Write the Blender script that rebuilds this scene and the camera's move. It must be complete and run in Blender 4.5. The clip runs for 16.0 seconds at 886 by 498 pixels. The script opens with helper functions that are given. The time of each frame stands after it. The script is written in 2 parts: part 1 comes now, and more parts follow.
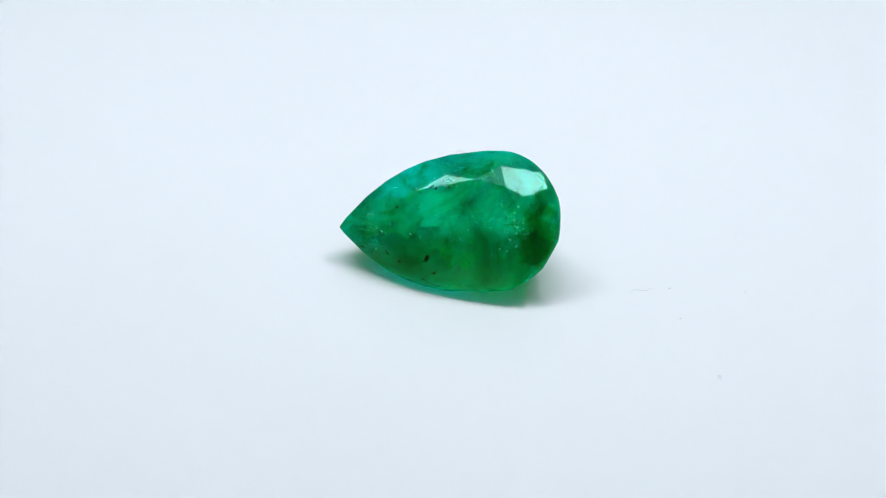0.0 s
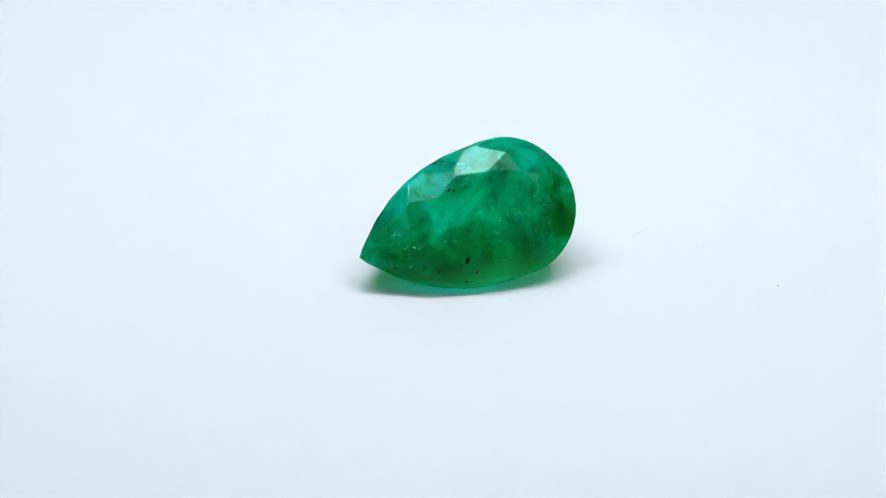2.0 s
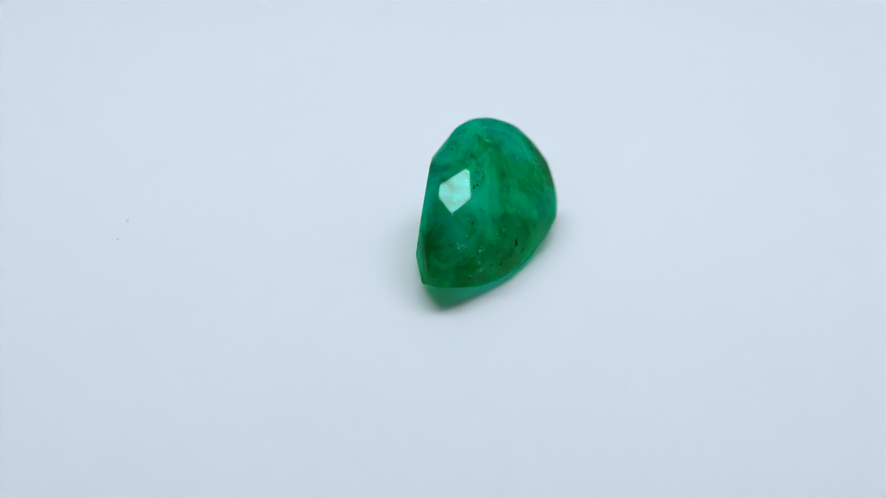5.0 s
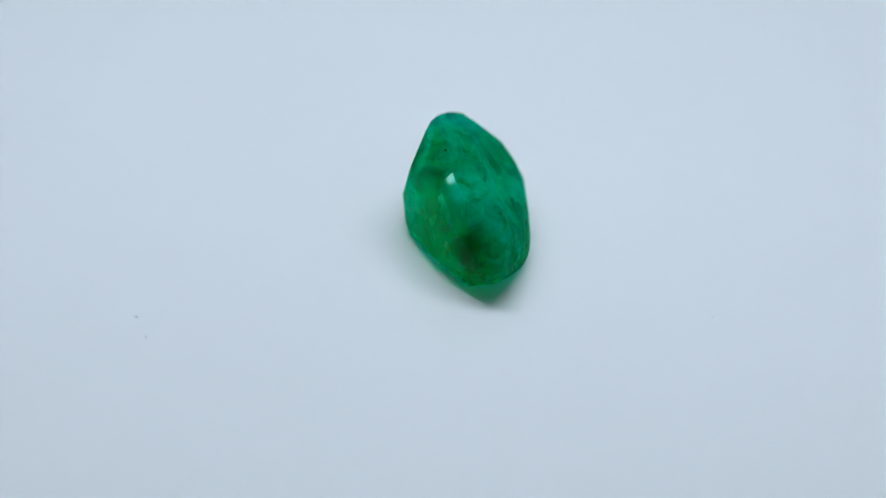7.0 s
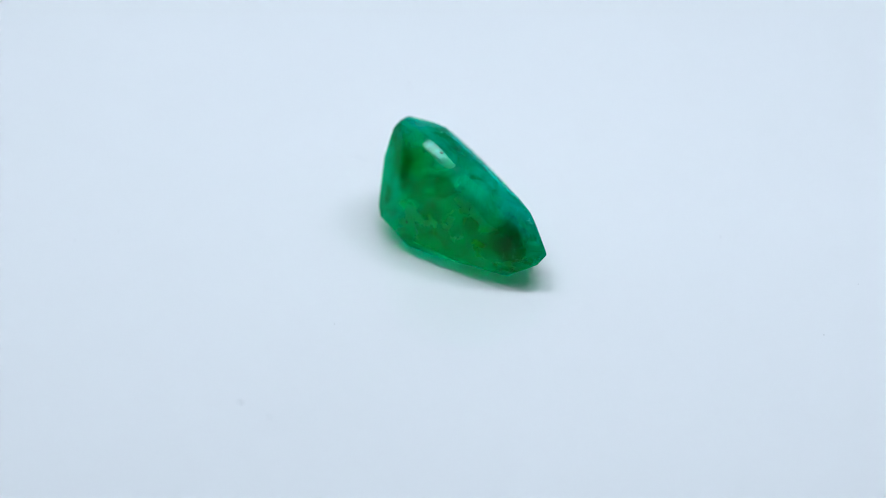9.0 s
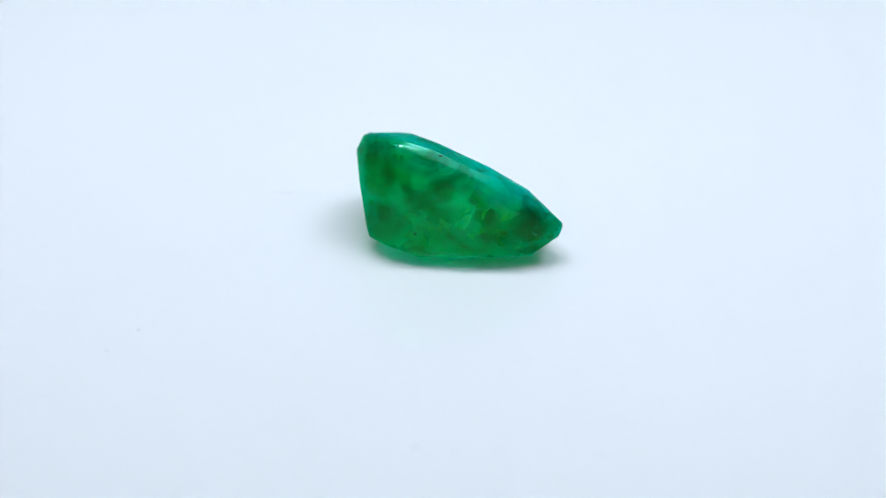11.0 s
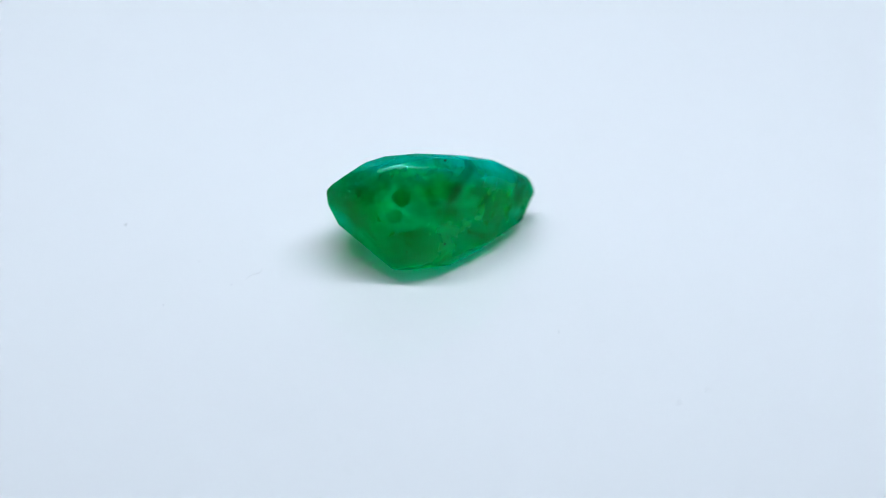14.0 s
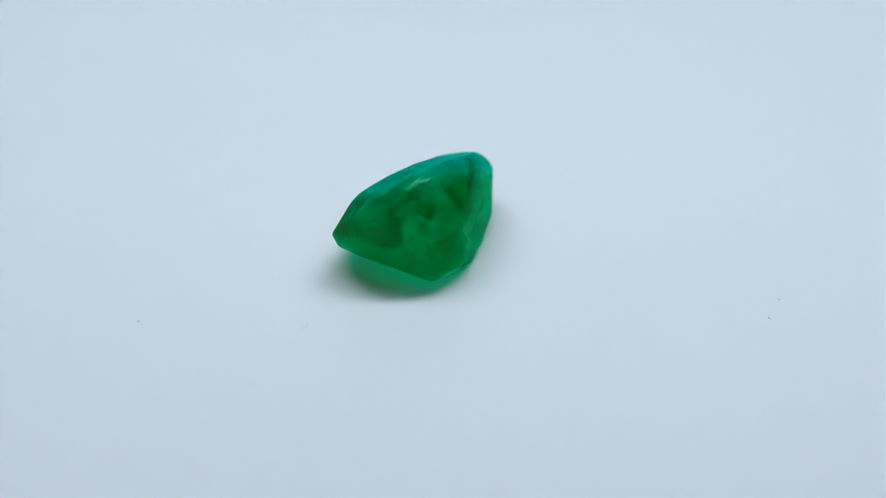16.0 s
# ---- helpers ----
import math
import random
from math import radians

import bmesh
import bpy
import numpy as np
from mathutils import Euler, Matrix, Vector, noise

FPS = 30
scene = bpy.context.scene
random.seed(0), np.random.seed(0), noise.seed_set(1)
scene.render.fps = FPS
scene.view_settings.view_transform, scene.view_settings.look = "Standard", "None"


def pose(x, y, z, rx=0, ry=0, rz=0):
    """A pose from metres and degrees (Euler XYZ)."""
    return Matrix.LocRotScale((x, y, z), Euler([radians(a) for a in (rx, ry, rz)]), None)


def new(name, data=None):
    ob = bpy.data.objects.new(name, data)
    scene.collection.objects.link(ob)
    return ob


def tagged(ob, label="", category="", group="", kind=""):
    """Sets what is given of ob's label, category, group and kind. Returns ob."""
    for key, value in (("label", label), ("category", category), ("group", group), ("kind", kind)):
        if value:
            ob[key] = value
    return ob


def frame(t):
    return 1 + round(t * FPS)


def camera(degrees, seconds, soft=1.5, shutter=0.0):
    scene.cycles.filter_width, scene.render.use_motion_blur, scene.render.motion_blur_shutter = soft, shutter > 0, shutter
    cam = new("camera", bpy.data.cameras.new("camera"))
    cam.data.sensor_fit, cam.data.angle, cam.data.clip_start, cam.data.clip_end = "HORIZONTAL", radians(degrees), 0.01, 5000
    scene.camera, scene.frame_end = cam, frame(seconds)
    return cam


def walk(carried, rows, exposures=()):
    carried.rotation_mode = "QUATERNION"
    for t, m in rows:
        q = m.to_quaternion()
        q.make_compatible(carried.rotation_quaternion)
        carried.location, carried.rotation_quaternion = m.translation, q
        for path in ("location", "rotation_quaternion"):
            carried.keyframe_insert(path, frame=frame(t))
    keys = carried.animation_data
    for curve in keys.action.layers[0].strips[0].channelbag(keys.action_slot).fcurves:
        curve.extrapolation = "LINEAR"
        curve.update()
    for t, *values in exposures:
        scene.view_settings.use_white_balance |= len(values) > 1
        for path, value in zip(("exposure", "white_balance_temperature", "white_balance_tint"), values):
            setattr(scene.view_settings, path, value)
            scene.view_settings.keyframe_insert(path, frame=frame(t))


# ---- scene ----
MM = 0.001          # the stone and its surroundings are planned in millimetres
FOV = 18.0          # long macro lens
TILT, LEAN, FAR = 33.039, 1.88, 130.48   # camera's dip and roll in degrees, distance to the turntable's axis in mm
AXIS_X, AXIS_Y = 795.48, 443.41           # where the turntable's axis meets its top, in a picture 1568 x 882
TURN = 15.26        # degrees a second, anticlockwise from above
SECONDS = 16.0
STONE_AXES = ((0.9658, -0.0183, -0.2586), (-0.1722, 0.7003, -0.6927), (0.1938, 0.7136, 0.6732))   # how the stone lies, row by row

# ---- camera ----
cam = camera(FOV, SECONDS, soft=0.8)
cam.data.dof.use_dof = True
cam.data.dof.focus_distance = 127.7 * MM
cam.data.dof.aperture_fstop = 21.0


def camera_pose():
    """The still camera, placed so that the turntable's axis lies a little beside the middle of its view."""
    f = 784 / math.tan(radians(FOV) / 2)
    e, ro = radians(TILT), radians(LEAN)
    ahead = Vector((0, math.cos(e), -math.sin(e)))
    right0 = Vector((1, 0, 0))
    up0 = right0.cross(ahead)
    right = math.cos(ro) * right0 + math.sin(ro) * up0
    up = math.cos(ro) * up0 - math.sin(ro) * right0
    eye = -FAR * MM * (right * ((AXIS_X - 784) / f) + up * (-(AXIS_Y - 441) / f) + ahead)
    m = Matrix((right, up, -ahead)).transposed().to_4x4()
    m.translation = eye
    return m


walk(cam, [(0, camera_pose()), (SECONDS, camera_pose())],
     exposures=[(0, 0.00, 6500, 10), (2, 0.04, 6500, 10), (3.7, 0.03, 6500, 10), (4.8, -0.22, 6300, 10), (5.8, -0.39, 6120, 8), (6.5, -0.42, 6120, 8),
                (7, -0.44, 6120, 8), (7.5, -0.40, 6120, 8), (8, -0.36, 6120, 8), (8.5, -0.275, 6120, 8), (9, -0.18, 6160, 9),
                (9.5, -0.04, 6210, 10), (10.5, 0.00, 6240, 10), (12, 0.00, 6260, 10), (13, 0.00, 6260, 10), (13.5, -0.05, 6240, 10),
                (14, -0.10, 6210, 10), (14.5, -0.15, 6180, 9), (15, -0.25, 6160, 8), (15.5, -0.33, 6140, 8), (16, -0.38, 6130, 8)])

# ---- light ----
world = bpy.data.worlds.new("world")
scene.world = world
scene.cycles.transparent_max_bounces = 64     # light crosses many zones on its way through the stone
world.use_nodes = True
world.node_tree.nodes["Background"].inputs[0].default_value = (0.9, 0.95, 1, 1)
world.node_tree.nodes["Background"].inputs[1].default_value = 0.2


LED = 26.2          # how brightly the LED bar over the turntable glows


# ---- materials ----
def material(name):
    m = bpy.data.materials.new(name)
    m.use_nodes = True
    nt = m.node_tree
    return m, nt, nt.nodes["Principled BSDF"], nt.nodes["Material Output"]


def node(nt, kind, **inputs):
    n = nt.nodes.new(kind)
    for k, v in inputs.items():
        n.inputs[k.replace("_", " ")].default_value = v
    return n


def ramp(nt, source, stops):
    r = nt.nodes.new("ShaderNodeValToRGB")
    while len(r.color_ramp.elements) < len(stops):
        r.color_ramp.elements.new(0.5)
    for el, (at, c) in zip(r.color_ramp.elements, stops):
        el.position, el.color = at, (*c, 1)
    nt.links.new(source, r.inputs[0])
    return r


def plain(name, colour, rough, scale=400.0, vary=0.06):
    m, nt, b, out = material(name)
    n = node(nt, "ShaderNodeTexNoise", Scale=scale, Detail=4.0)
    co = nt.nodes.new("ShaderNodeTexCoord")
    nt.links.new(co.outputs["Object"], n.inputs["Vector"])
    r = ramp(nt, n.outputs["Fac"], [(0.3, [c * (1 - vary) for c in colour]), (0.7, [min(1, c * (1 + vary)) for c in colour])])
    nt.links.new(r.outputs[0], b.inputs["Base Color"])
    b.inputs["Roughness"].default_value = rough
    return m


acrylic = plain("white_acrylic", (0.82, 0.83, 0.84), 0.02, 60, 0.008)
acrylic.node_tree.nodes["Principled BSDF"].inputs["IOR"].default_value = 1.7
cloth = plain("grey_felt", (0.40, 0.41, 0.42), 0.9, 300, 0.06)
pale_cloth = plain("white_felt", (0.86, 0.87, 0.88), 0.9, 300, 0.06)
desk_white = plain("white_laminate", (0.75, 0.76, 0.77), 0.4, 200, 0.02)


def zoned(nt, co, cloud, low, high, blue):
    """Growth zoning: yellower green on one side of the crystal, bluer green on the other, with a wavy border;
    a clear bluish layer along the foot."""
    flow = node(nt, "ShaderNodeVectorMath")
    flow.operation = "DOT_PRODUCT"
    flow.inputs[1].default_value = (-0.02 / MM, 0.32 / MM, 1.0 / MM)
    nt.links.new(co.outputs["Object"], flow.inputs[0])
    wave = node(nt, "ShaderNodeTexNoise", Scale=350.0, Detail=4.0, Roughness=0.6)
    nt.links.new(co.outputs["Object"], wave.inputs["Vector"])
    bent = nt.nodes.new("ShaderNodeMath")
    bent.operation = "MULTIPLY_ADD"
    bent.inputs[1].default_value = 2.6
    nt.links.new(wave.outputs["Fac"], bent.inputs[0])
    nt.links.new(flow.outputs["Value"], bent.inputs[2])
    zone = nt.nodes.new("ShaderNodeMapRange")
    zone.inputs["From Min"].default_value, zone.inputs["From Max"].default_value = 1.1, 2.7
    nt.links.new(bent.outputs[0], zone.inputs["Value"])
    mix = nt.nodes.new("ShaderNodeMix")
    mix.data_type = "RGBA"
    nt.links.new(zone.outputs["Result"], mix.inputs[0])
    nt.links.new(ramp(nt, cloud, low).outputs[0], mix.inputs[6])
    nt.links.new(ramp(nt, cloud, high).outputs[0], mix.inputs[7])
    # olive spots all through it, and clusters of them in the round end and the tip
    spot = node(nt, "ShaderNodeTexNoise", Scale=780.0, Detail=5.0, Roughness=0.6, Distortion=0.8)
    nt.links.new(co.outputs["Object"], spot.inputs["Vector"])
    count = spot.outputs["Fac"]
    for mid, wide, more in (((2.1, -1.3, 0.5), 1.9, 0.2), ((-6.5, 0.1, -0.6), 2.4, 0.16)):
        away = nt.nodes.new("ShaderNodeVectorMath")
        away.operation = "DISTANCE"
        away.inputs[1].default_value = [c * MM for c in mid]
        nt.links.new(co.outputs["Object"], away.inputs[0])
        near = nt.nodes.new("ShaderNodeMapRange")
        near.inputs["From Min"].default_value, near.inputs["From Max"].default_value = 0.4 * MM, wide * MM
        near.inputs["To Min"].default_value, near.inputs["To Max"].default_value = more, 0.0
        nt.links.new(away.outputs["Value"], near.inputs["Value"])
        dense = nt.nodes.new("ShaderNodeMath")
        dense.operation = "ADD"
        nt.links.new(count, dense.inputs[0])
        nt.links.new(near.outputs["Result"], dense.inputs[1])
        count = dense.outputs[0]
    olive = nt.nodes.new("ShaderNodeMix")
    olive.data_type, olive.blend_type = "RGBA", "MULTIPLY"
    nt.links.new(ramp(nt, count, [(0.53, (0, 0, 0)), (0.7, (0.95, 0.95, 0.95))]).outputs[0], olive.inputs[0])
    nt.links.new(mix.outputs[2], olive.inputs[6])
    olive.inputs[7].default_value = (1, 0.5, 0.2, 1)
    foot = node(nt, "ShaderNodeVectorMath")
    foot.operation = "DOT_PRODUCT"
    foot.inputs[1].default_value = tuple(c / MM for c in STONE_AXES[2])
    nt.links.new(co.outputs["Object"], foot.inputs[0])
    layer = nt.nodes.new("ShaderNodeMapRange")
    layer.inputs["From Min"].default_value, layer.inputs["From Max"].default_value = -2.9, -2.1
    nt.links.new(foot.outputs["Value"], layer.inputs["Value"])
    last = nt.nodes.new("ShaderNodeMix")
    last.data_type = "RGBA"
    last.inputs[6].default_value = (*blue, 1)
    nt.links.new(layer.outputs["Result"], last.inputs[0])
    nt.links.new(olive.outputs[2], last.inputs[7])
    return last.outputs[2]


def emerald_material():
    """Cloudy green beryl: a polished skin over a part clear, part milky body."""
    m, nt, milk, out = material("emerald")
    co = nt.nodes.new("ShaderNodeTexCoord")
    cloud = node(nt, "ShaderNodeTexNoise", Scale=240.0, Detail=7.0, Roughness=0.62, Distortion=1.1)
    nt.links.new(co.outputs["Object"], cloud.inputs["Vector"])
    wisp = node(nt, "ShaderNodeTexNoise", Scale=900.0, Detail=6.0, Roughness=0.7, Distortion=0.9)
    nt.links.new(co.outputs["Object"], wisp.inputs["Vector"])
    both = nt.nodes.new("ShaderNodeMath")       # large clouds with finer wisps laid over them
    both.operation = "MULTIPLY_ADD"
    both.inputs[1].default_value = 0.2
    nt.links.new(wisp.outputs["Fac"], both.inputs[0])
    less = nt.nodes.new("ShaderNodeMath")
    less.operation = "SUBTRACT"
    less.inputs[1].default_value = 0.1
    nt.links.new(cloud.outputs["Fac"], less.inputs[0])
    nt.links.new(less.outputs[0], both.inputs[2])
    clear = zoned(nt, co, both.outputs[0], [(0.35, (0.0, 0.62, 0.16)), (0.5, (0.0, 0.88, 0.36)), (0.66, (0.0, 0.97, 0.56))],
                  [(0.35, (0.0, 0.68, 0.52)), (0.5, (0.0, 0.85, 0.70)), (0.66, (0.0, 0.93, 0.82))], (0.0, 0.93, 0.60))
    milky = zoned(nt, co, both.outputs[0], [(0.35, (0.0, 0.12, 0.0)), (0.5, (0.0, 0.44, 0.035)), (0.66, (0.0, 0.72, 0.12))],
                  [(0.35, (0.0, 0.12, 0.04)), (0.5, (0.0, 0.52, 0.28)), (0.66, (0.0, 0.75, 0.52))], (0.0, 0.75, 0.25))
    nt.links.new(milky, milk.inputs["Base Color"])
    milk.subsurface_method = "RANDOM_WALK"
    milk.inputs["Subsurface Weight"].default_value = 1.0
    milk.inputs["Subsurface Radius"].default_value = (0.15, 2.0, 0.9)
    milk.inputs["Subsurface Scale"].default_value = 2.6 * MM
    milk.inputs["Specular IOR Level"].default_value = 0.0
    glass = node(nt, "ShaderNodeBsdfGlass", Roughness=0.12, IOR=1.5)
    nt.links.new(clear, glass.inputs["Color"])
    skin = node(nt, "ShaderNodeBsdfGlossy", Roughness=0.03, Color=(0.66, 1.0, 0.97, 1))
    body = node(nt, "ShaderNodeMixShader", Fac=0.8)
    nt.links.new(milk.outputs[0], body.inputs[1])
    straight = nt.nodes.new("ShaderNodeBsdfTransparent")        # what light goes through the body unbent and lights the plate under it
    tints = [(0.38, (0.0, 0.36, 0.38)), (0.5, (0.0, 0.66, 0.70)), (0.62, (0.0, 0.84, 0.84))]
    green = [(0.38, (0.0, 0.40, 0.28)), (0.5, (0.0, 0.74, 0.60)), (0.62, (0.0, 0.90, 0.78))]
    nt.links.new(zoned(nt, co, both.outputs[0], green, tints, (0.0, 0.86, 0.80)), straight.inputs["Color"])
    window = node(nt, "ShaderNodeMixShader", Fac=0.64)
    nt.links.new(glass.outputs[0], window.inputs[1])
    nt.links.new(straight.outputs[0], window.inputs[2])
    nt.links.new(window.outputs[0], body.inputs[2])
    whole = nt.nodes.new("ShaderNodeMixShader")
    gloss = nt.nodes.new("ShaderNodeMath")
    gloss.operation = "MULTIPLY_ADD"
    gloss.inputs[1].default_value, gloss.inputs[2].default_value = 0.07, 0.0145
    nt.links.new(node(nt, "ShaderNodeFresnel", IOR=1.265).outputs[0], gloss.inputs[0])
    nt.links.new(gloss.outputs[0], whole.inputs[0])
    nt.links.new(body.outputs[0], whole.inputs[1])
    nt.links.new(skin.outputs[0], whole.inputs[2])
    nt.links.new(whole.outputs[0], out.inputs["Surface"])
    return m


emerald = emerald_material()
soot = plain("black_inclusion", (0.006, 0.012, 0.003), 0.9, 3000, 0.3)
soot.node_tree.nodes["Principled BSDF"].inputs["Specular IOR Level"].default_value = 0.05


def veil_material(name, colour, least, most, scale=700.0):
    """A thin broken film inside the stone, thinning out towards its border."""
    m, nt, b, out = material(name)
    co = nt.nodes.new("ShaderNodeTexCoord")
    n = node(nt, "ShaderNodeTexNoise", Scale=scale, Detail=8.0, Roughness=0.65, Distortion=1.5)
    nt.links.new(co.outputs["Object"], n.inputs["Vector"])
    r = ramp(nt, n.outputs["Fac"], [(0.36, (least, least, least)), (0.7, (most, most, most))])
    away = nt.nodes.new("ShaderNodeVectorMath")
    away.operation = "DISTANCE"
    away.inputs[1].default_value = (0.5, 0.5, 0.5)
    nt.links.new(co.outputs["Generated"], away.inputs[0])
    fade = nt.nodes.new("ShaderNodeMapRange")
    fade.inputs["From Min"].default_value, fade.inputs["From Max"].default_value = 0.22, 0.5
    fade.inputs["To Min"].default_value, fade.inputs["To Max"].default_value = 1.0, 0.0
    nt.links.new(away.outputs["Value"], fade.inputs["Value"])
    amount = nt.nodes.new("ShaderNodeMath")
    amount.operation = "MULTIPLY"
    nt.links.new(r.outputs[0], amount.inputs[0])
    nt.links.new(fade.outputs["Result"], amount.inputs[1])
    film = node(nt, "ShaderNodeBsdfTranslucent", Color=(*colour, 1))
    back = node(nt, "ShaderNodeBsdfDiffuse", Color=(*colour, 1))
    sides = node(nt, "ShaderNodeMixShader", Fac=0.4)
    nt.links.new(film.outputs[0], sides.inputs[1])
    nt.links.new(back.outputs[0], sides.inputs[2])
    clear = node(nt, "ShaderNodeBsdfTransparent", Color=(1, 1, 1, 1))
    mix = nt.nodes.new("ShaderNodeMixShader")
    nt.links.new(amount.outputs[0], mix.inputs[0])
    nt.links.new(clear.outputs[0], mix.inputs[1])
    nt.links.new(sides.outputs[0], mix.inputs[2])
    nt.links.new(mix.outputs[0], out.inputs["Surface"])
    return m


milky_veil = veil_material("milky_veil", (0.02, 0.95, 0.72), 0.05, 0.85)
smoky_veil = veil_material("smoky_veil", (0.03, 0.1, 0.0), 0.1, 0.95)


def zone_material(name, colour, scale, spread):
    """The border of a deeper coloured part of the crystal: light goes straight on and is tinted, unevenly."""
    m, nt, b, out = material(name)
    co = nt.nodes.new("ShaderNodeTexCoord")
    n = node(nt, "ShaderNodeTexNoise", Scale=scale, Detail=6.0, Roughness=0.6, Distortion=0.8)
    nt.links.new(co.outputs["Object"], n.inputs["Vector"])
    r = ramp(nt, n.outputs["Fac"], [(0.36, [c ** (1 + spread) for c in colour]), (0.64, [c ** (1 - spread) for c in colour])])
    clear = nt.nodes.new("ShaderNodeBsdfTransparent")
    nt.links.new(r.outputs[0], clear.inputs["Color"])
    nt.links.new(clear.outputs[0], out.inputs["Surface"])
    return m


outer_zone = zone_material("green_growth_zone", (0.2, 0.95, 0.92), 500.0, 0.9)
inner_zone = zone_material("deep_green_core", (0.4, 0.94, 0.66), 650.0, 1.0)
olive_zone = zone_material("olive_patch", (0.85, 0.75, 0.32), 900.0, 0.9)
glow, glow_nt, _, glow_out = material("led_diffuser")
lit = node(glow_nt, "ShaderNodeEmission", Color=(0.858, 0.935, 1.014, 1), Strength=LED)
glow_nt.links.new(lit.outputs[0], glow_out.inputs["Surface"])
dim, dim_nt, _, dim_out = material("frosted_lamp_skirt")
dim_nt.links.new(node(dim_nt, "ShaderNodeEmission", Color=(0.858, 0.935, 1.014, 1), Strength=LED * 0.14).outputs[0], dim_out.inputs["Surface"])
white_plastic = plain("white_plastic", (0.8, 0.8, 0.8), 0.4, 200, 0.02)
pale = plain("pale_healed_crack", (0.12, 0.5, 0.4), 0.25, 3000, 0.3)
lint = plain("grey_lint", (0.42, 0.42, 0.43), 0.8, 3000, 0.3)


# ---- building helpers ----
def finish(name, bm, mat, parent=None, label="", smooth=False):
    mesh = bpy.data.meshes.new(name)
    bmesh.ops.recalc_face_normals(bm, faces=bm.faces[:])
    if smooth is not None:
        for f in bm.faces:
            f.smooth = smooth
    bm.to_mesh(mesh)
    bm.free()
    mesh.materials.append(mat)
    ob = new(name, mesh)
    if parent:
        ob.parent = parent
    return tagged(ob, label)


def part(name, bm, mat, parent, label="", smooth=False):
    return finish(name, bm, mat, parent, label, smooth)


def box(x0, y0, z0, x1, y1, z1):
    bm = bmesh.new()
    bmesh.ops.create_cube(bm, size=1)
    for v in bm.verts:
        v.co = Vector(((x0 + x1) / 2 + v.co.x * (x1 - x0), (y0 + y1) / 2 + v.co.y * (y1 - y0), (z0 + z1) / 2 + v.co.z * (z1 - z0))) * MM
    return bm


# ---- the photo box round the turntable ----
HALF, HIGH, DROP = 170, 190, -32
for name, b in (("wall_north", (-HALF, HALF, DROP, HALF, HALF + 6, HIGH)), ("wall_south", (-HALF, -HALF - 6, DROP, HALF, -HALF, HIGH)),
                ("wall_east", (HALF, -HALF - 6, DROP, HALF + 6, HALF + 6, HIGH)), ("wall_west", (-HALF - 6, -HALF - 6, DROP, -HALF, HALF + 6, HIGH))):
    back = name == "wall_north"
    tagged(finish(name, box(*b), pale_cloth if back else cloth), "plain %s felt side of a photo box" % ("white" if back else "grey"), "wall", kind="structure")
tagged(finish("ceiling", box(-HALF - 6, -HALF - 6, HIGH, HALF + 6, HALF + 6, HIGH + 6), cloth), "plain grey felt top of a photo box", "ceiling", kind="structure")
tagged(finish("floor", box(-HALF - 6, -HALF - 6, DROP - 10, HALF + 6, HALF + 6, DROP), desk_white), "white laminate floor of the photo box", "floor", kind="structure")


def lathe(profile, steps=96):
    """A turned solid from (radius, height) pairs in mm, from the axis out and back to it."""
    bm = bmesh.new()
    rings = []
    for r, z in profile:
        if r == 0:
            rings.append([bm.verts.new((0, 0, z * MM))])
        else:
            rings.append([bm.verts.new((r * MM * math.cos(2 * math.pi * k / steps), r * MM * math.sin(2 * math.pi * k / steps), z * MM)) for k in range(steps)])
    for a, b in zip(rings, rings[1:]):
        for k in range(steps):
            j = (k + 1) % steps
            q = [a[k % len(a)], a[j % len(a)], b[j % len(b)], b[k % len(b)]]
            bm.faces.new(list(dict.fromkeys(q)))
    return bm


def bar(x0, x1, y, z, ry, rz, steps=20):
    """A flattened round bar along x, in mm."""
    bm = bmesh.new()
    ends = []
    for x in (x0, x1):
        ends.append([bm.verts.new(Vector((x, y + ry * math.cos(2 * math.pi * k / steps), z + rz * math.sin(2 * math.pi * k / steps))) * MM) for k in range(steps)])
    for k in range(steps):
        j = (k + 1) % steps
        bm.faces.new((ends[0][k], ends[0][j], ends[1][j], ends[1][k]))
    bm.faces.new(ends[0])
    bm.faces.new(ends[1][::-1])
    return bm


lamp = tagged(new("led_lamp"), "glowing white LED bar hung from the box's top", "lamp")
part("diffuser", bar(-62, 66, 15.2, 99, 4.9, 3.2), glow, lamp)
part("skirt", bar(-62, 66, 1.5, 100, 8.4, 1.6), dim, lamp, "dimly glowing frosted skirt beside the LED bar")
for x in (-68, 66):
    part("end_cap", bar(x, x + 6, 15.4, 99, 7, 5), white_plastic, lamp)
    rod = lathe([(0, 103), (1.2, 103), (1.2, HIGH), (0, HIGH)], 12)
    for q in rod.verts:
        q.co += Vector((x + 3, 15.4, 0)) * MM
    part("rod", rod, white_plastic, lamp)

turntable = tagged(new("turntable"), "glossy white acrylic turntable plate, slowly turning", "turntable")
part("plate", lathe([(0, 0), (68, 0), (69.4, -0.5), (70, -1.6), (70, -6), (69, -7), (0, -7)]), acrylic, turntable)
part("base", lathe([(0, -7.5), (48, -7.5), (52, -10), (54, -28), (52, DROP), (0, DROP)]), desk_white, turntable)


# ---- the stone ----
# lengths in mm: tip and round end from the origin, half width, belly of the sides and of the end, half girdle, table, depth
G = dict(Lt=7.443, Lr=2.921, w=3.242, p=2.82, q=1.947, g=0.255, top=1.2, d2=3.887)
STONE_AT = (2.095, -1.918)
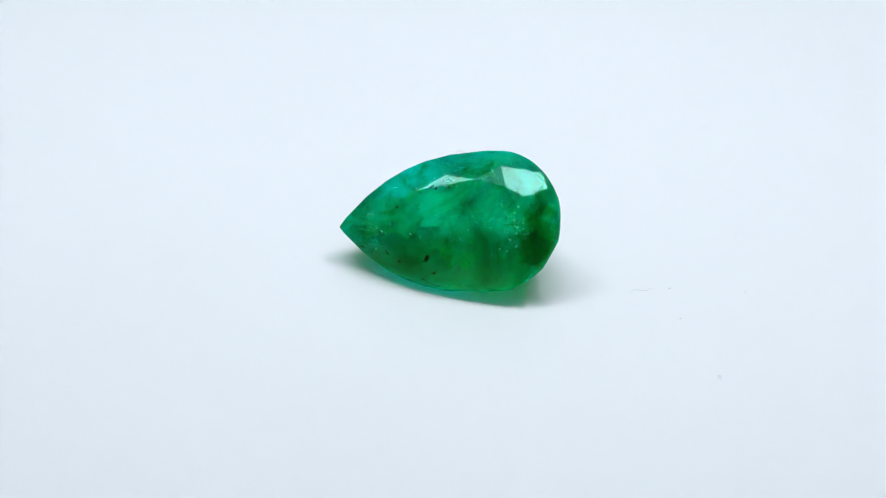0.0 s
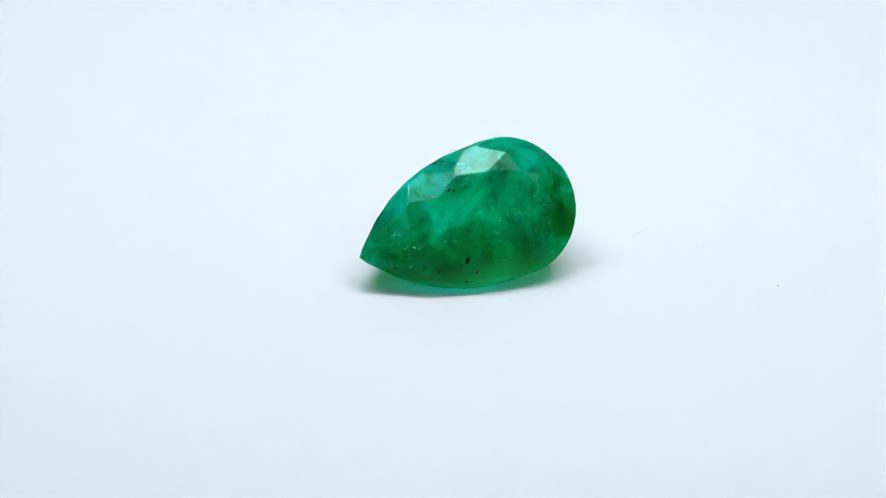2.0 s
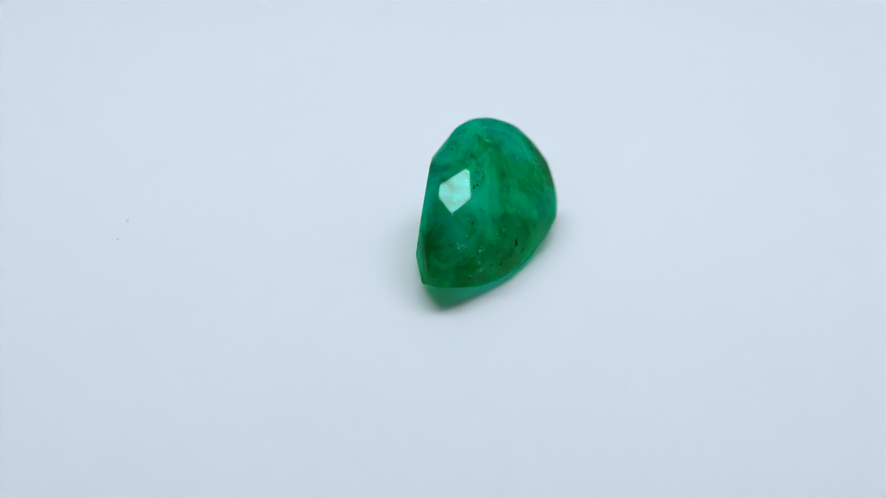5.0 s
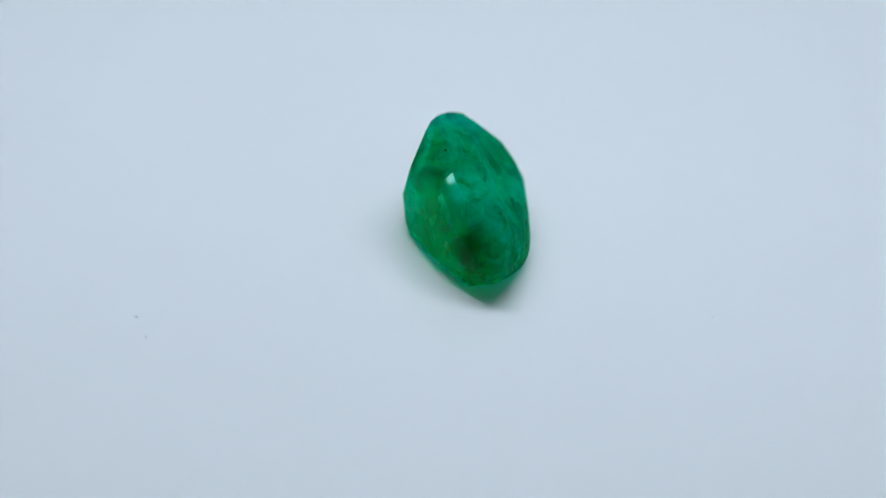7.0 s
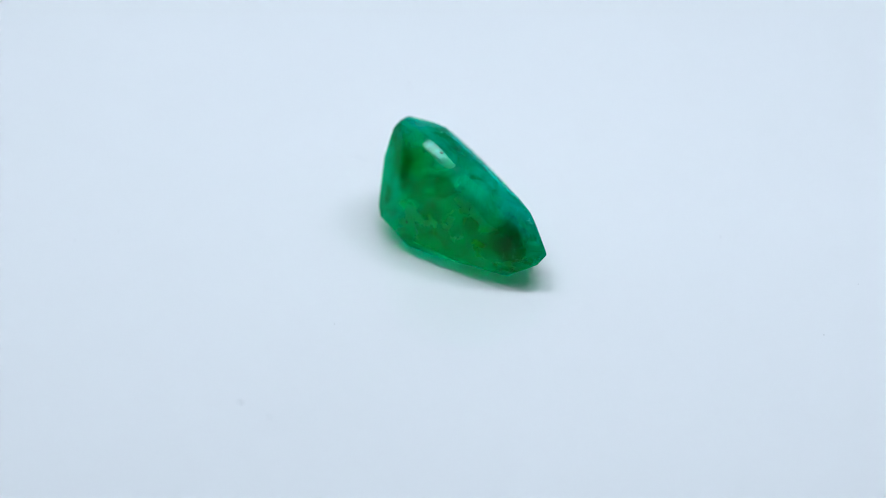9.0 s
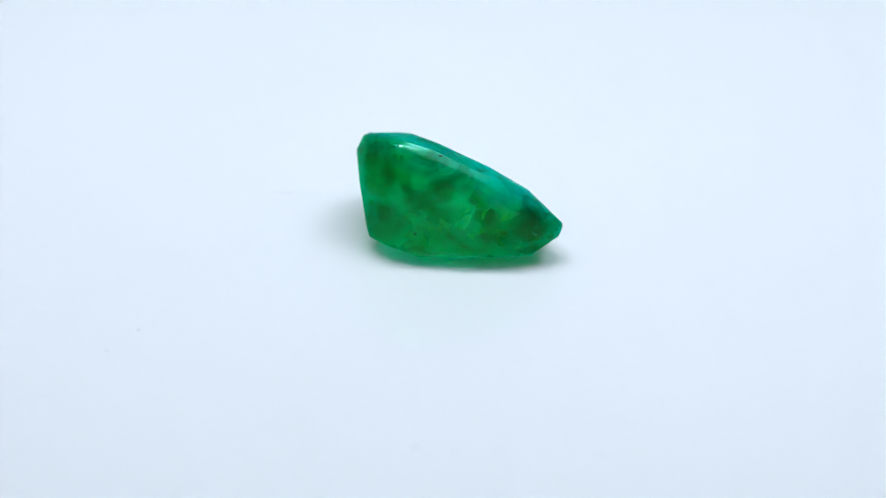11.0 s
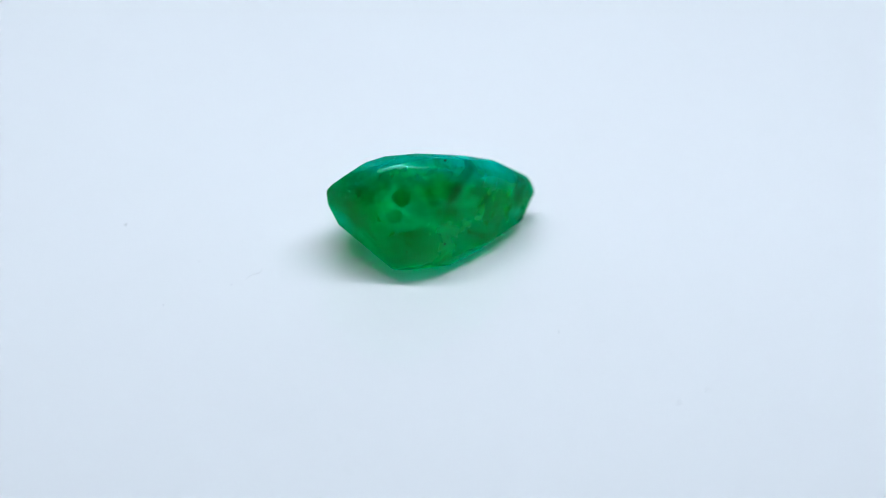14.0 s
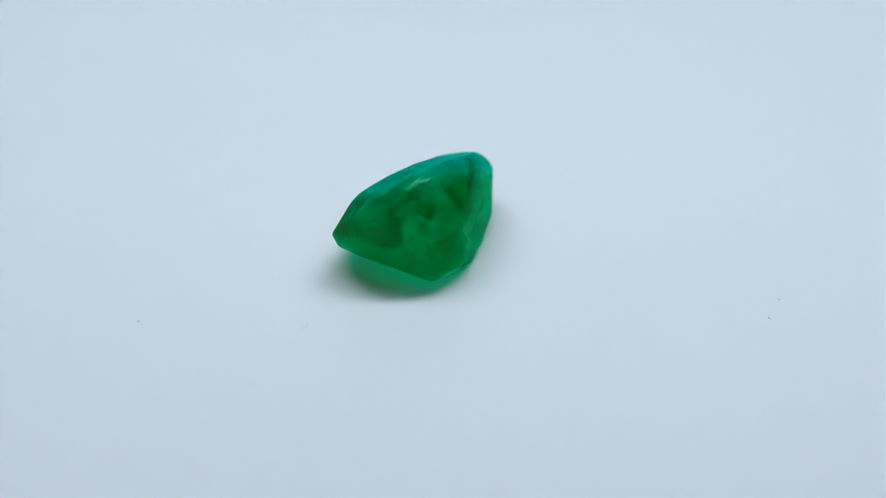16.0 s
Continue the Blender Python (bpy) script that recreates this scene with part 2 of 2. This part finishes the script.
# corners of the table and the points of the star facets, along the stone, across it, and their height
TABLE = ((-5.2, 0.0), (-3.43, 1.25), (-0.77, 1.67), (0.68, 1.27), (1.48, 0.0))
STARS = ((-4.80, 1.22, 1.03), (-2.18, 2.18, 0.94), (0.40, 2.28, 0.92), (1.84, 0.92, 0.86))
# where the kite facets of one side run out at the girdle
KITE_ENDS = (((-4.27, 2.30, 0.60), (-3.56, 2.60, 0.56)), ((-1.36, 3.10, 0.50), (-0.78, 3.08, 0.52)), ((1.95, 2.12, 0.34), (2.60, 1.09, 0.46)))
LIFT = (-0.07, 0.035, 0.0, 0.07)     # the star facets lie a little flatter than the points
# pavilion facets: bearing and steepness in degrees
PAVILION = ((0, 32.6), (30, 21.6), (-30, 19.5), (60, 32.6), (-60, 40.3), (90, 13.5), (-90, 42.1), (112, 34.9), (-112, 46.7),
            (132, 29.5), (-132, 24.3), (150, 29.9), (-150, 26.5))


# corners of the underside that are worn flat, and how deep
WORN = (((-0.58, 1.28, -3.887), 0.24), ((0.6, 0.6, -3.887), 0.14), ((-5.19, 0.44, -2.52), 0.16))


def pear(n):
    """The girdle's outline: a rounded end and two bowed sides that meet in the tip."""
    pts = []
    for k in range(n + 1):
        a = math.pi / 2 - math.pi * k / n
        c, s = math.cos(a), math.sin(a)
        pts.append((G["Lr"] * abs(c) ** (2 / G["q"]), G["w"] * math.copysign(abs(s) ** (2 / G["q"]), s)))
    for k in range(1, n + 1):
        x = k / n
        pts.append((-G["Lt"] * x, -G["w"] * (1 - x ** G["p"])))
    for k in range(n - 1, 0, -1):
        x = k / n
        pts.append((-G["Lt"] * x, G["w"] * (1 - x ** G["p"])))
    return np.array(pts)


FINE = pear(80)


def through_points(a, b, c):
    """The plane of three points, facing away from the stone's middle."""
    a, b, c = (np.array(p, float) for p in (a, b, c))
    n = np.cross(b - a, c - a)
    n /= np.linalg.norm(n)
    d = float(n @ a)
    return (n, d) if d > n @ np.array([-1.5, 0, -0.5]) else (-n, -d)


def facet_planes():
    """Cutting planes (normal, distance) of the stone: table, crown, girdle and pavilion."""
    g, top = G["g"], G["top"]
    planes = [(np.array([0, 0, 1.0]), top), (np.array([0, 0, -1.0]), G["d2"])]
    for k in range(44):
        az = 2 * math.pi * (k + 0.5) / 44
        m = np.array([math.cos(az), math.sin(az)])
        planes.append((np.array([*m, 0.0]), float((FINE @ m).max())))
    for k in range(44):                                                  # one long side of the girdle is ground round
        az = 2 * math.pi * (k + 0.5) / 44
        m = np.array([math.cos(az), math.sin(az)])
        if m[1] < 0.45:
            continue
        r, h = float((FINE @ m).max()), -0.02
        for lean in (11.5, 16, 20.5):
            n = np.array([*(m * math.cos(radians(lean))), math.sin(radians(lean))])
            planes.append((n, n[2] * h + math.cos(radians(lean)) * r))
            r, h = r - 0.09 * math.tan(radians(lean)), h + 0.09
    for side in (1, -1):
        t = [(u, v * side, top) for u, v in TABLE]
        s = [(u, v * side, h) for u, v, h in STARS]
        for k in range(4):
            planes.append(through_points(t[k], t[k + 1], (*s[k][:2], s[k][2] + LIFT[k])))          # star facets
        for k in (1, 2, 3):
            planes.append(through_points(t[k], s[k - 1], s[k]))          # kite facets
        for k, (u, v, h) in enumerate(s):                                # two girdle facets under each star
            near = int(np.argmin((FINE[:, 0] - u) ** 2 + (FINE[:, 1] - v) ** 2))
            ends = (KITE_ENDS[k - 1][1] if k > 0 else None, KITE_ENDS[k][0] if k < 3 else None)
            for step, end in zip((-7, 7 if k else 1), ends):
                o = FINE[(near + step) % len(FINE)]
                ahead = FINE[(near + step + 1) % len(FINE)]
                if side == 1 and end:
                    foot = (*FINE[near], (0.43, 0.40, 0.3)[k]) if k < 3 else (2.9, 0.15, 0.33)
                    planes.append(through_points((u, v, h), end, foot))
                else:
                    planes.append(through_points((u, v, h), (*o, g), (*ahead, g)))
        planes.append(through_points(t[0], s[0], (-7.2, 0, 0.45)))       # the ridge that runs out in the tip
    planes.append(through_points((*TABLE[4], top), (TABLE[4][0], 0.5, top), (2.75, 0, 0.42)))
    for az, lean in PAVILION:
        az, lean = radians(az), radians(lean)
        m = np.array([math.cos(az), math.sin(az)])
        o = FINE[np.argmax(FINE @ m)]
        n = np.array([*(m * math.cos(lean)), -math.sin(lean)])
        planes.append((n, float(n @ np.array([*o, -g]))))
    for corner, depth in WORN:
        near = sorted(planes, key=lambda p: abs(p[0] @ np.array(corner) - p[1]))[:3]
        n = sum(p[0] for p in near)
        n /= np.linalg.norm(n)
        planes.append((n, float(n @ np.array(corner)) - depth))
    return planes


def cut_stone(planes):
    """The solid that all the cutting planes leave, one face a plane."""
    N = np.array([p[0] for p in planes])
    D = np.array([p[1] for p in planes])
    count = len(planes)
    i, j, k = np.array([(a, b, c) for a in range(count) for b in range(a) for c in range(b)]).T
    A = np.stack([N[i], N[j], N[k]], 1)
    ok = np.abs(np.linalg.det(A)) > 1e-5
    X = np.linalg.solve(A[ok], np.stack([D[i], D[j], D[k]], 1)[ok][..., None])[..., 0]
    X = np.concatenate([x[(x @ N.T <= D + 1e-6).all(1)] for x in np.array_split(X, 40)])
    corners = []
    for x in X:
        if all(np.abs(x - c).max() > 1e-4 for c in corners):
            corners.append(x)
    C = np.array(corners)
    bm = bmesh.new()
    vs = [bm.verts.new(c * MM) for c in C]
    for n, d in planes:
        on = np.where(np.abs(C @ n - d) < 1e-4)[0]
        if len(on) < 3:
            continue
        mid = C[on].mean(0)
        a = np.cross(n, [0.3, 0.5, 0.81])
        a /= np.linalg.norm(a)
        b = np.cross(n, a)
        order = sorted(on, key=lambda q: math.atan2((C[q] - mid) @ b, (C[q] - mid) @ a))
        bm.faces.new([vs[q] for q in order])
    return bm, C


gem_bm, gem_corners = cut_stone(facet_planes())
bmesh.ops.recalc_face_normals(gem_bm, faces=gem_bm.faces[:])
crown = [e for e in gem_bm.edges if len(e.link_faces) == 2 and all(f.normal.z > 0.1 for f in e.link_faces)]
bmesh.ops.bevel(gem_bm, geom=crown, offset=0.019 * MM, segments=1, affect="EDGES", clamp_overlap=True)
rim = [e for e in gem_bm.edges if len(e.link_faces) == 2 and min(abs(f.normal.z) for f in e.link_faces) < 0.03 and max(f.normal.z for f in e.link_faces) > 0.45]
bmesh.ops.bevel(gem_bm, geom=rim, offset=0.1 * MM, segments=5, profile=0.5, affect="EDGES", clamp_overlap=True)
soft = [e for e in gem_bm.edges if all(f.normal.z < 0.03 for f in e.link_faces) and any(f.normal.z < -0.1 for f in e.link_faces)]
bmesh.ops.bevel(gem_bm, geom=soft, offset=0.3 * MM, segments=4, profile=0.5, affect="EDGES", clamp_overlap=True)
for f in gem_bm.faces:
    f.smooth = True
for e in gem_bm.edges:      # the crown keeps crisp edges, the underside is worn round
    e.smooth = len(e.link_faces) == 2 and e.calc_face_angle(0) < 0.3 and max(f.normal.z for f in e.link_faces) < 0.5
axes = Matrix(STONE_AXES)
lowest = min((axes @ Vector(c)).z for c in gem_corners)
GEM_POSE = axes.to_4x4()
GEM_POSE.translation = Vector((STONE_AT[0], STONE_AT[1], -lowest)) * MM
gem = tagged(new("gemstone"), "pear-cut translucent green emerald lying tilted on its side", "gemstone")
part("crystal", gem_bm, emerald, gem, smooth=None)


# ---- specks in the stone: along, across, height, length, width in mm, turn in degrees ----
SPECKS = ((-2.97, -1.77, 0.80, 0.42, 0.20, 70), (-3.30, -2.71, 0.40, 0.17, 0.13, 10), (-2.72, -2.41, 0.55, 0.24, 0.10, 20),
          (-6.14, -1.04, 0.38, 0.2, 0.13, 10), (-4.33, -1.84, 0.62, 0.16, 0.14, 60), (-4.89, -1.44, 0.70, 0.26, 0.09, -25),
          (-4.39, 0.53, 1.02, 0.16, 0.09, 30), (-2.77, 1.40, 1.12, 0.26, 0.12, 15), (-2.55, 1.33, 1.13, 0.16, 0.12, 60),
          (-1.98, 1.34, 1.14, 0.14, 0.11, 0), (-1.70, 1.45, 1.13, 0.11, 0.08, 40), (-4.98, -0.30, 1.0, 0.15, 0.06, 30),
          (-5.2, -0.55, 0.95, 0.14, 0.05, 35), (-3.50, -1.15, 1.12, 0.10, 0.07, 0), (-5.5, -0.75, 0.8, 0.10, 0.06, 50),
          (-1.6, 1.48, -3.08, 0.14, 0.12, 0), (-1.44, 3.1, 0.44, 0.2, 0.16, 30), (-2.19, 3.13, 0.07, 0.1, 0.08, 0),
          (-2.3, 3.11, -0.5, 0.11, 0.09, 0), (-2.26, 1.69, 1.2, 0.1, 0.07, 40), (-5.75, -1.37, 0.4, 0.14, 0.06, 70),
          (-5.03, -0.7, 1.04, 0.12, 0.06, 60), (-5.85, 0.65, 0.58, 0.1, 0.07, 0), (1.23, 2.92, -0.25, 0.14, 0.08, 80),
          (0.1, 1.92, 1.05, 0.05, 0.04, 0), (-0.13, 2.76, 0.6, 0.05, 0.04, 0), (-0.97, 2.79, 0.71, 0.06, 0.04, 0),
          (0.73, 2.23, 0.77, 0.1, 0.06, 0), (0.21, 1.23, -3.34, 0.09, 0.07, 0), (1.69, 2.63, -0.12, 0.16, 0.08, 60))
# where pale healed cracks lie close under the skin: middle, spread, how many
FLECKS = (((0.55, 2.1, 0.9), (0.6, 0.35, 0.1), 14), ((1.1, -0.7, 1.1), (0.6, 1.0, 0.1), 150), ((-5.4, -0.4, 0.8), (0.9, 0.7, 0.1), 80),
          ((-2.4, 1.5, 1.2), (1.3, 0.35, 0.1), 25), ((-6.5, 0.5, -0.9), (0.4, 0.4, 0.7), 35), ((2.4, 1.3, -0.4), (0.4, 0.6, 0.5), 30),
          ((-1.0, -1.2, 1.2), (2.2, 0.7, 0.1), 40), ((0.2, 2.8, 0.5), (1.2, 0.2, 0.2), 18))
CUTS = facet_planes()


def on_skin(p, inset):
    """The point of the stone's skin nearest to p, a little inside it, and the skin's normal there."""
    p = np.array(p, float)
    n, d = max(CUTS, key=lambda c: c[0] @ p - c[1])
    return p + n * (d - n @ p - inset), n


def blob(long, wide, thick, seed, steps=2, rough=0.55):
    bm = bmesh.new()
    bmesh.ops.create_icosphere(bm, subdivisions=steps, radius=0.5)
    for q in bm.verts:
        q.co *= 1 + rough * noise.noise(q.co * 2.3 + Vector((seed * 3.1, 0, 0)))
        q.co = Vector((q.co.x * long, q.co.y * wide, q.co.z * thick)) * MM
    return bm


for n, (u, v, h, long, wide, turn) in enumerate(SPECKS):
    at, normal = on_skin((u, v, h), 0.006)
    ob = part("inclusion", blob(long, wide, 0.05, n), soot, gem, "dark mineral speck in the green stone", smooth=True)
    face = Vector(normal).to_track_quat("Z", "Y").to_matrix().to_4x4()
    ob.matrix_basis = Matrix.Translation(Vector(at) * MM) @ face @ pose(0, 0, 0, 0, 0, turn)

# films inside the stone: middle and tilt, length, width in mm
VEILS = ((-0.9, 0.2, 0.3, 12, 8, 0, 4.6, 1.9, "milky"), (-3.6, 0.2, 0.3, -15, 5, 40, 2.6, 1.2, "milky"), (0.6, -0.6, -0.9, 60, 20, 10, 2.0, 1.5, "milky"),
         (-2.0, -1.0, -0.6, 35, -20, 70, 2.4, 1.2, "milky"), (0.9, 1.1, -0.5, -40, 30, 20, 1.6, 1.2, "milky"),
         (1.5, -0.8, 0.3, 25, 35, 0, 1.4, 1.8, "smoky"), (-0.8, 1.5, -1.5, -50, 0, 10, 2.6, 1.3, "smoky"),
         (-1.5, 1.45, -2.5, -55, 5, 15, 0.9, 0.4, "milky"), (-2.9, 1.25, -2.15, -50, 10, 30, 0.8, 0.35, "milky"), (-0.3, 1.3, -2.9, -50, 0, -20, 1.4, 0.5, "milky"))
for n, (u, v, h, rx, ry, rz, long, wide, tone) in enumerate(VEILS):
    bm = bmesh.new()
    grid = [[bm.verts.new() for _ in range(15)] for _ in range(25)]
    for i, row in enumerate(grid):
        for j, q in enumerate(row):
            x, y = i / 12 - 1, j / 7 - 1
            edge = 0.75 + 0.3 * noise.noise(Vector((math.atan2(y, x) * 0.8, n * 5.0, 0)))
            x, y = x * math.sqrt(1 - y * y / 2), y * math.sqrt(1 - x * x / 2)
            q.co = Vector((x * edge * long / 2, y * edge * wide / 2, 0.28 * noise.noise(Vector((x * 1.4, y * 1.4, n * 7.0))))) * MM
    for i in range(24):
        for j in range(14):
            bm.faces.new((grid[i][j], grid[i + 1][j], grid[i + 1][j + 1], grid[i][j + 1]))
    ob = part("veil", bm, {"milky": milky_veil, "smoky": smoky_veil}[tone], gem, "%s film of tiny flaws inside the stone" % tone, smooth=True)
    ob.matrix_basis = pose(u * MM, v * MM, h * MM, rx, ry, rz)



def growth_zone(mid, share, most, seed):
    """A lumpy closed body round mid that follows the stone's outline inside it: a share of the way out, most mm at most."""
    bm = bmesh.new()
    bmesh.ops.create_icosphere(bm, subdivisions=4, radius=1)
    c = np.array(mid, float)
    N, D = np.array([n for n, d in CUTS]), np.array([d for n, d in CUTS])
    for q in bm.verts:
        way = np.array(q.co)
        toward = N @ way
        ahead = toward > 1e-6
        reach = ((D - N @ c)[ahead] / toward[ahead]).min()
        if most < 9:
            reach = 1 / (1 / reach + 1 / most)
        reach *= share
        swell = (0.85 + 0.5 * noise.noise(q.co * 1.3 + Vector((seed * 4.0, 0, 0))) + 0.3 * noise.noise(q.co * 4 + Vector((0, seed * 4.0, 0))))
        q.co = Vector(c + way * reach * min(swell, 0.97 / share)) * MM
    return bm


part("growth_zone", growth_zone((-1.4, -0.2, -0.9), 0.96, 99, 1), outer_zone, gem, "deeper green growth zone inside the stone", smooth=True)
part("growth_zone", growth_zone((-1.8, 0.1, -1.1), 0.78, 99, 2), inner_zone, gem, "deep green core of the stone", smooth=True)
for mid, most, seed in (((2.2, -1.5, -0.1), 1.7, 3), ((-5.6, 0.3, -0.8), 3.2, 4), ((0.45, 1.95, -1.0), 0.6, 5), ((2.0, 1.1, -0.8), 0.7, 6), ((0.7, 1.4, -1.7), 0.5, 7),
                        ((-2.1, 2.0, -0.7), 0.7, 8), ((-2.2, 1.4, -1.9), 0.7, 9), ((1.9, 0.2, -1.2), 1.3, 12), ((-4.2, 1.4, -1.0), 0.6, 10), ((-3.6, 1.8, -0.5), 0.5, 11)):
    part("olive_patch", growth_zone(mid, 0.94, most, seed), olive_zone, gem, "olive brown patch inside the stone", smooth=True)

rng = random.Random(5)
flecks = bmesh.new()
for mid, spread, count in FLECKS:
    for _ in range(count):
        at, normal = on_skin([m + rng.gauss(0, 0.6) * s for m, s in zip(mid, spread)], 0.002)
        face = Vector(normal).to_track_quat("Z", "Y").to_matrix().to_4x4()
        place = Matrix.Translation(Vector(at) * MM) @ face @ pose(0, 0, 0, 0, 0, rng.uniform(0, 180))
        size = 0.012 + 0.11 * rng.random() ** 4
        piece = [flecks.verts.new(place @ (Vector((size * rng.uniform(0.6, 1.2) * x, size * rng.uniform(0.1, 0.4) * y, 0.006 * z)) * MM))
                 for x, y, z in ((-1, 0, 0), (0, -1, 0), (1, 0, 0), (0, 1, 0), (0, 0, 1), (0, 0, -1))]
        for a, b, c in ((0, 1, 4), (1, 2, 4), (2, 3, 4), (3, 0, 4), (1, 0, 5), (2, 1, 5), (3, 2, 5), (0, 3, 5)):
            flecks.faces.new((piece[a], piece[b], piece[c]))
SCRATCHES = (((0.9, -0.4, 1.1), (0.6, 1.0, 0.1), 9, 0.16), ((0.4, 2.3, 0.8), (0.8, 0.4, 0.1), 6, 0.15), ((-3.9, 1.3, 1.0), (1.6, 0.5, 0.1), 12, 0.16),
             ((-5.8, 0.1, 0.7), (0.8, 0.5, 0.1), 9, 0.2), ((-2.2, -0.8, 1.2), (2.0, 0.8, 0.1), 7, 0.15), ((-6.3, 0.6, -0.8), (0.5, 0.4, 0.6), 14, 0.14), ((2.5, 0.9, -0.3), (0.3, 0.8, 0.4), 12, 0.15))
for mid, spread, count, most in SCRATCHES:
    bearing = rng.uniform(0, 180)
    for _ in range(count):
        at, normal = on_skin([m + rng.gauss(0, 0.6) * s for m, s in zip(mid, spread)], 0.001)
        face = Vector(normal).to_track_quat("Z", "Y").to_matrix().to_4x4()
        place = Matrix.Translation(Vector(at) * MM) @ face @ pose(0, 0, 0, 0, 0, bearing + rng.gauss(0, 35))
        half = most * rng.uniform(0.15, 1.0)
        piece = [flecks.verts.new(place @ (Vector((half * x, 0.007 * y, 0.004 * z)) * MM))
                 for x, y, z in ((-1, 0, 0), (0, -1, 0), (1, 0, 0), (0, 1, 0), (0, 0, 1), (0, 0, -1))]
        for a, b, c in ((0, 1, 4), (1, 2, 4), (2, 3, 4), (3, 0, 4), (1, 0, 5), (2, 1, 5), (3, 2, 5), (0, 3, 5)):
            flecks.faces.new((piece[a], piece[b], piece[c]))

DOTS = (((-5.1, -0.5, 0.9), (0.5, 0.25, 0.1), 22), ((-4.4, -1.5, 0.8), (0.7, 0.4, 0.1), 16), ((-2.6, 1.4, 1.2), (0.5, 0.15, 0.1), 18), ((-1.44, 3.1, 0.4), (0.3, 0.1, 0.2), 8),
        ((1.3, -0.9, 1.0), (0.4, 0.6, 0.1), 14), ((-0.2, 2.4, 0.8), (0.5, 0.3, 0.1), 14), ((-6.4, 0.4, -1.0), (0.3, 0.2, 0.6), 12), ((-3.2, -2.3, 0.6), (0.6, 0.3, 0.1), 10))
dots = bmesh.new()
for mid, spread, count in DOTS:
    for _ in range(count):
        at, normal = on_skin([m + rng.gauss(0, 0.7) * s for m, s in zip(mid, spread)], 0.004)
        face = Vector(normal).to_track_quat("Z", "Y").to_matrix().to_4x4()
        place = Matrix.Translation(Vector(at) * MM) @ face @ pose(0, 0, 0, 0, 0, rng.uniform(0, 180))
        size = 0.015 + 0.045 * rng.random() ** 2
        piece = [dots.verts.new(place @ (Vector((size * rng.uniform(0.6, 1.6) * x, size * rng.uniform(0.4, 0.9) * y, 0.008 * z)) * MM))
                 for x, y, z in ((-1, 0, 0), (0, -1, 0), (1, 0, 0), (0, 1, 0), (0, 0, 1), (0, 0, -1))]
        for a, b, c in ((0, 1, 4), (1, 2, 4), (2, 3, 4), (3, 0, 4), (1, 0, 5), (2, 1, 5), (3, 2, 5), (0, 3, 5)):
            dots.faces.new((piece[a], piece[b], piece[c]))
tagged(part("mineral_dust", dots, soot, gem, "dark mineral dust in the green stone"), kind="stuff")
tagged(part("fleck", flecks, pale, gem, "pale glinting nicks and healed cracks"), kind="stuff")


# ---- dust on the plate: radius in mm, angle at the start in radians, length and width in mm ----
DUST = ((15.31, -0.67, 0.12, 0.08, "black"), (15.30, -4.579, 0.26, 0.11, "grey"), (15.47, -4.473, 0.17, 0.08, "grey"), (11.65, -0.445, 0.06, 0.05, "black"),
        (8.13, -4.641, 0.06, 0.05, "black"), (10.48, -0.25, 0.16, 0.05, "grey"), (13.87, -0.195, 0.2, 0.05, "grey"), (17.42, 0.759, 0.07, 0.06, "black"),
        (18.98, -2.49, 0.06, 0.05, "grey"), (15.53, 0.703, 0.1, 0.08, "grey"), (17.92, -2.736, 0.09, 0.06, "grey"), (12.91, -2.248, 0.08, 0.05, "grey"))
dust = []
for n, (r, ph, long, wide, tone) in enumerate(DUST):
    bm = blob(0.78 * long, 0.78 * wide, wide * 0.4, n + 50, 2, 0.4)
    low = min(v.co.z for v in bm.verts)
    ob = finish("dust_speck", bm, soot if tone == "black" else lint, smooth=True)
    tagged(ob, "tiny %s dust speck lying on the white plate" % tone, "dust", "dust specks on the plate")
    dust.append((ob, pose(r * MM * math.cos(ph), r * MM * math.sin(ph), -low, 0, 0, 40 * n)))


def hair(points, thick, name, label):
    """A thin fibre along a smooth curve, in mm."""
    cu = bpy.data.curves.new(name, "CURVE")
    cu.dimensions, cu.bevel_depth, cu.bevel_resolution = "3D", thick / 2 * MM, 2
    sp = cu.splines.new("BEZIER")
    sp.bezier_points.add(len(points) - 1)
    for bp, p in zip(sp.bezier_points, points):
        bp.co = Vector(p) * MM
        bp.handle_left_type = bp.handle_right_type = "AUTO"
    cu.materials.append(lint)
    return tagged(new(name, cu), label, "fibre")


dust.append((hair([(-0.55, 0.05, 0.006), (-0.2, 0.22, 0.006), (0.15, 0.02, 0.006), (0.6, 0.1, 0.006)], 0.011, "lint_fibre", "thin curled grey fibre lying on the white plate"),
             pose(9.3 * MM * math.cos(-0.32), 9.3 * MM * math.sin(-0.32), 0, 0, 0, 20)))


# a hair loop caught on the girdle
loop = hair([(-0.16, -0.02, 0), (-0.14, 0.09, 0.03), (0.05, 0.12, 0.05), (0.16, 0.04, 0.03), (0.4, 0.03, 0.01)], 0.012, "fibre", "short dark curled fibre caught on the girdle")
loop.data.materials[0] = soot
del loop["category"]
loop.parent = gem
at, normal = on_skin((-1.75, 3.25, 0.1), 0.01)
loop.matrix_basis = pose(at[0] * MM, at[1] * MM, at[2] * MM)


# ---- what turns ----
def motions():
    steps = [0.5 * k for k in range(int(SECONDS * 2) + 1)]
    for ob, start in [(turntable, Matrix()), (gem, GEM_POSE)] + dust:
        walk(ob, [(t, pose(0, 0, 0, 0, 0, TURN * t) @ start) for t in steps])


motions()
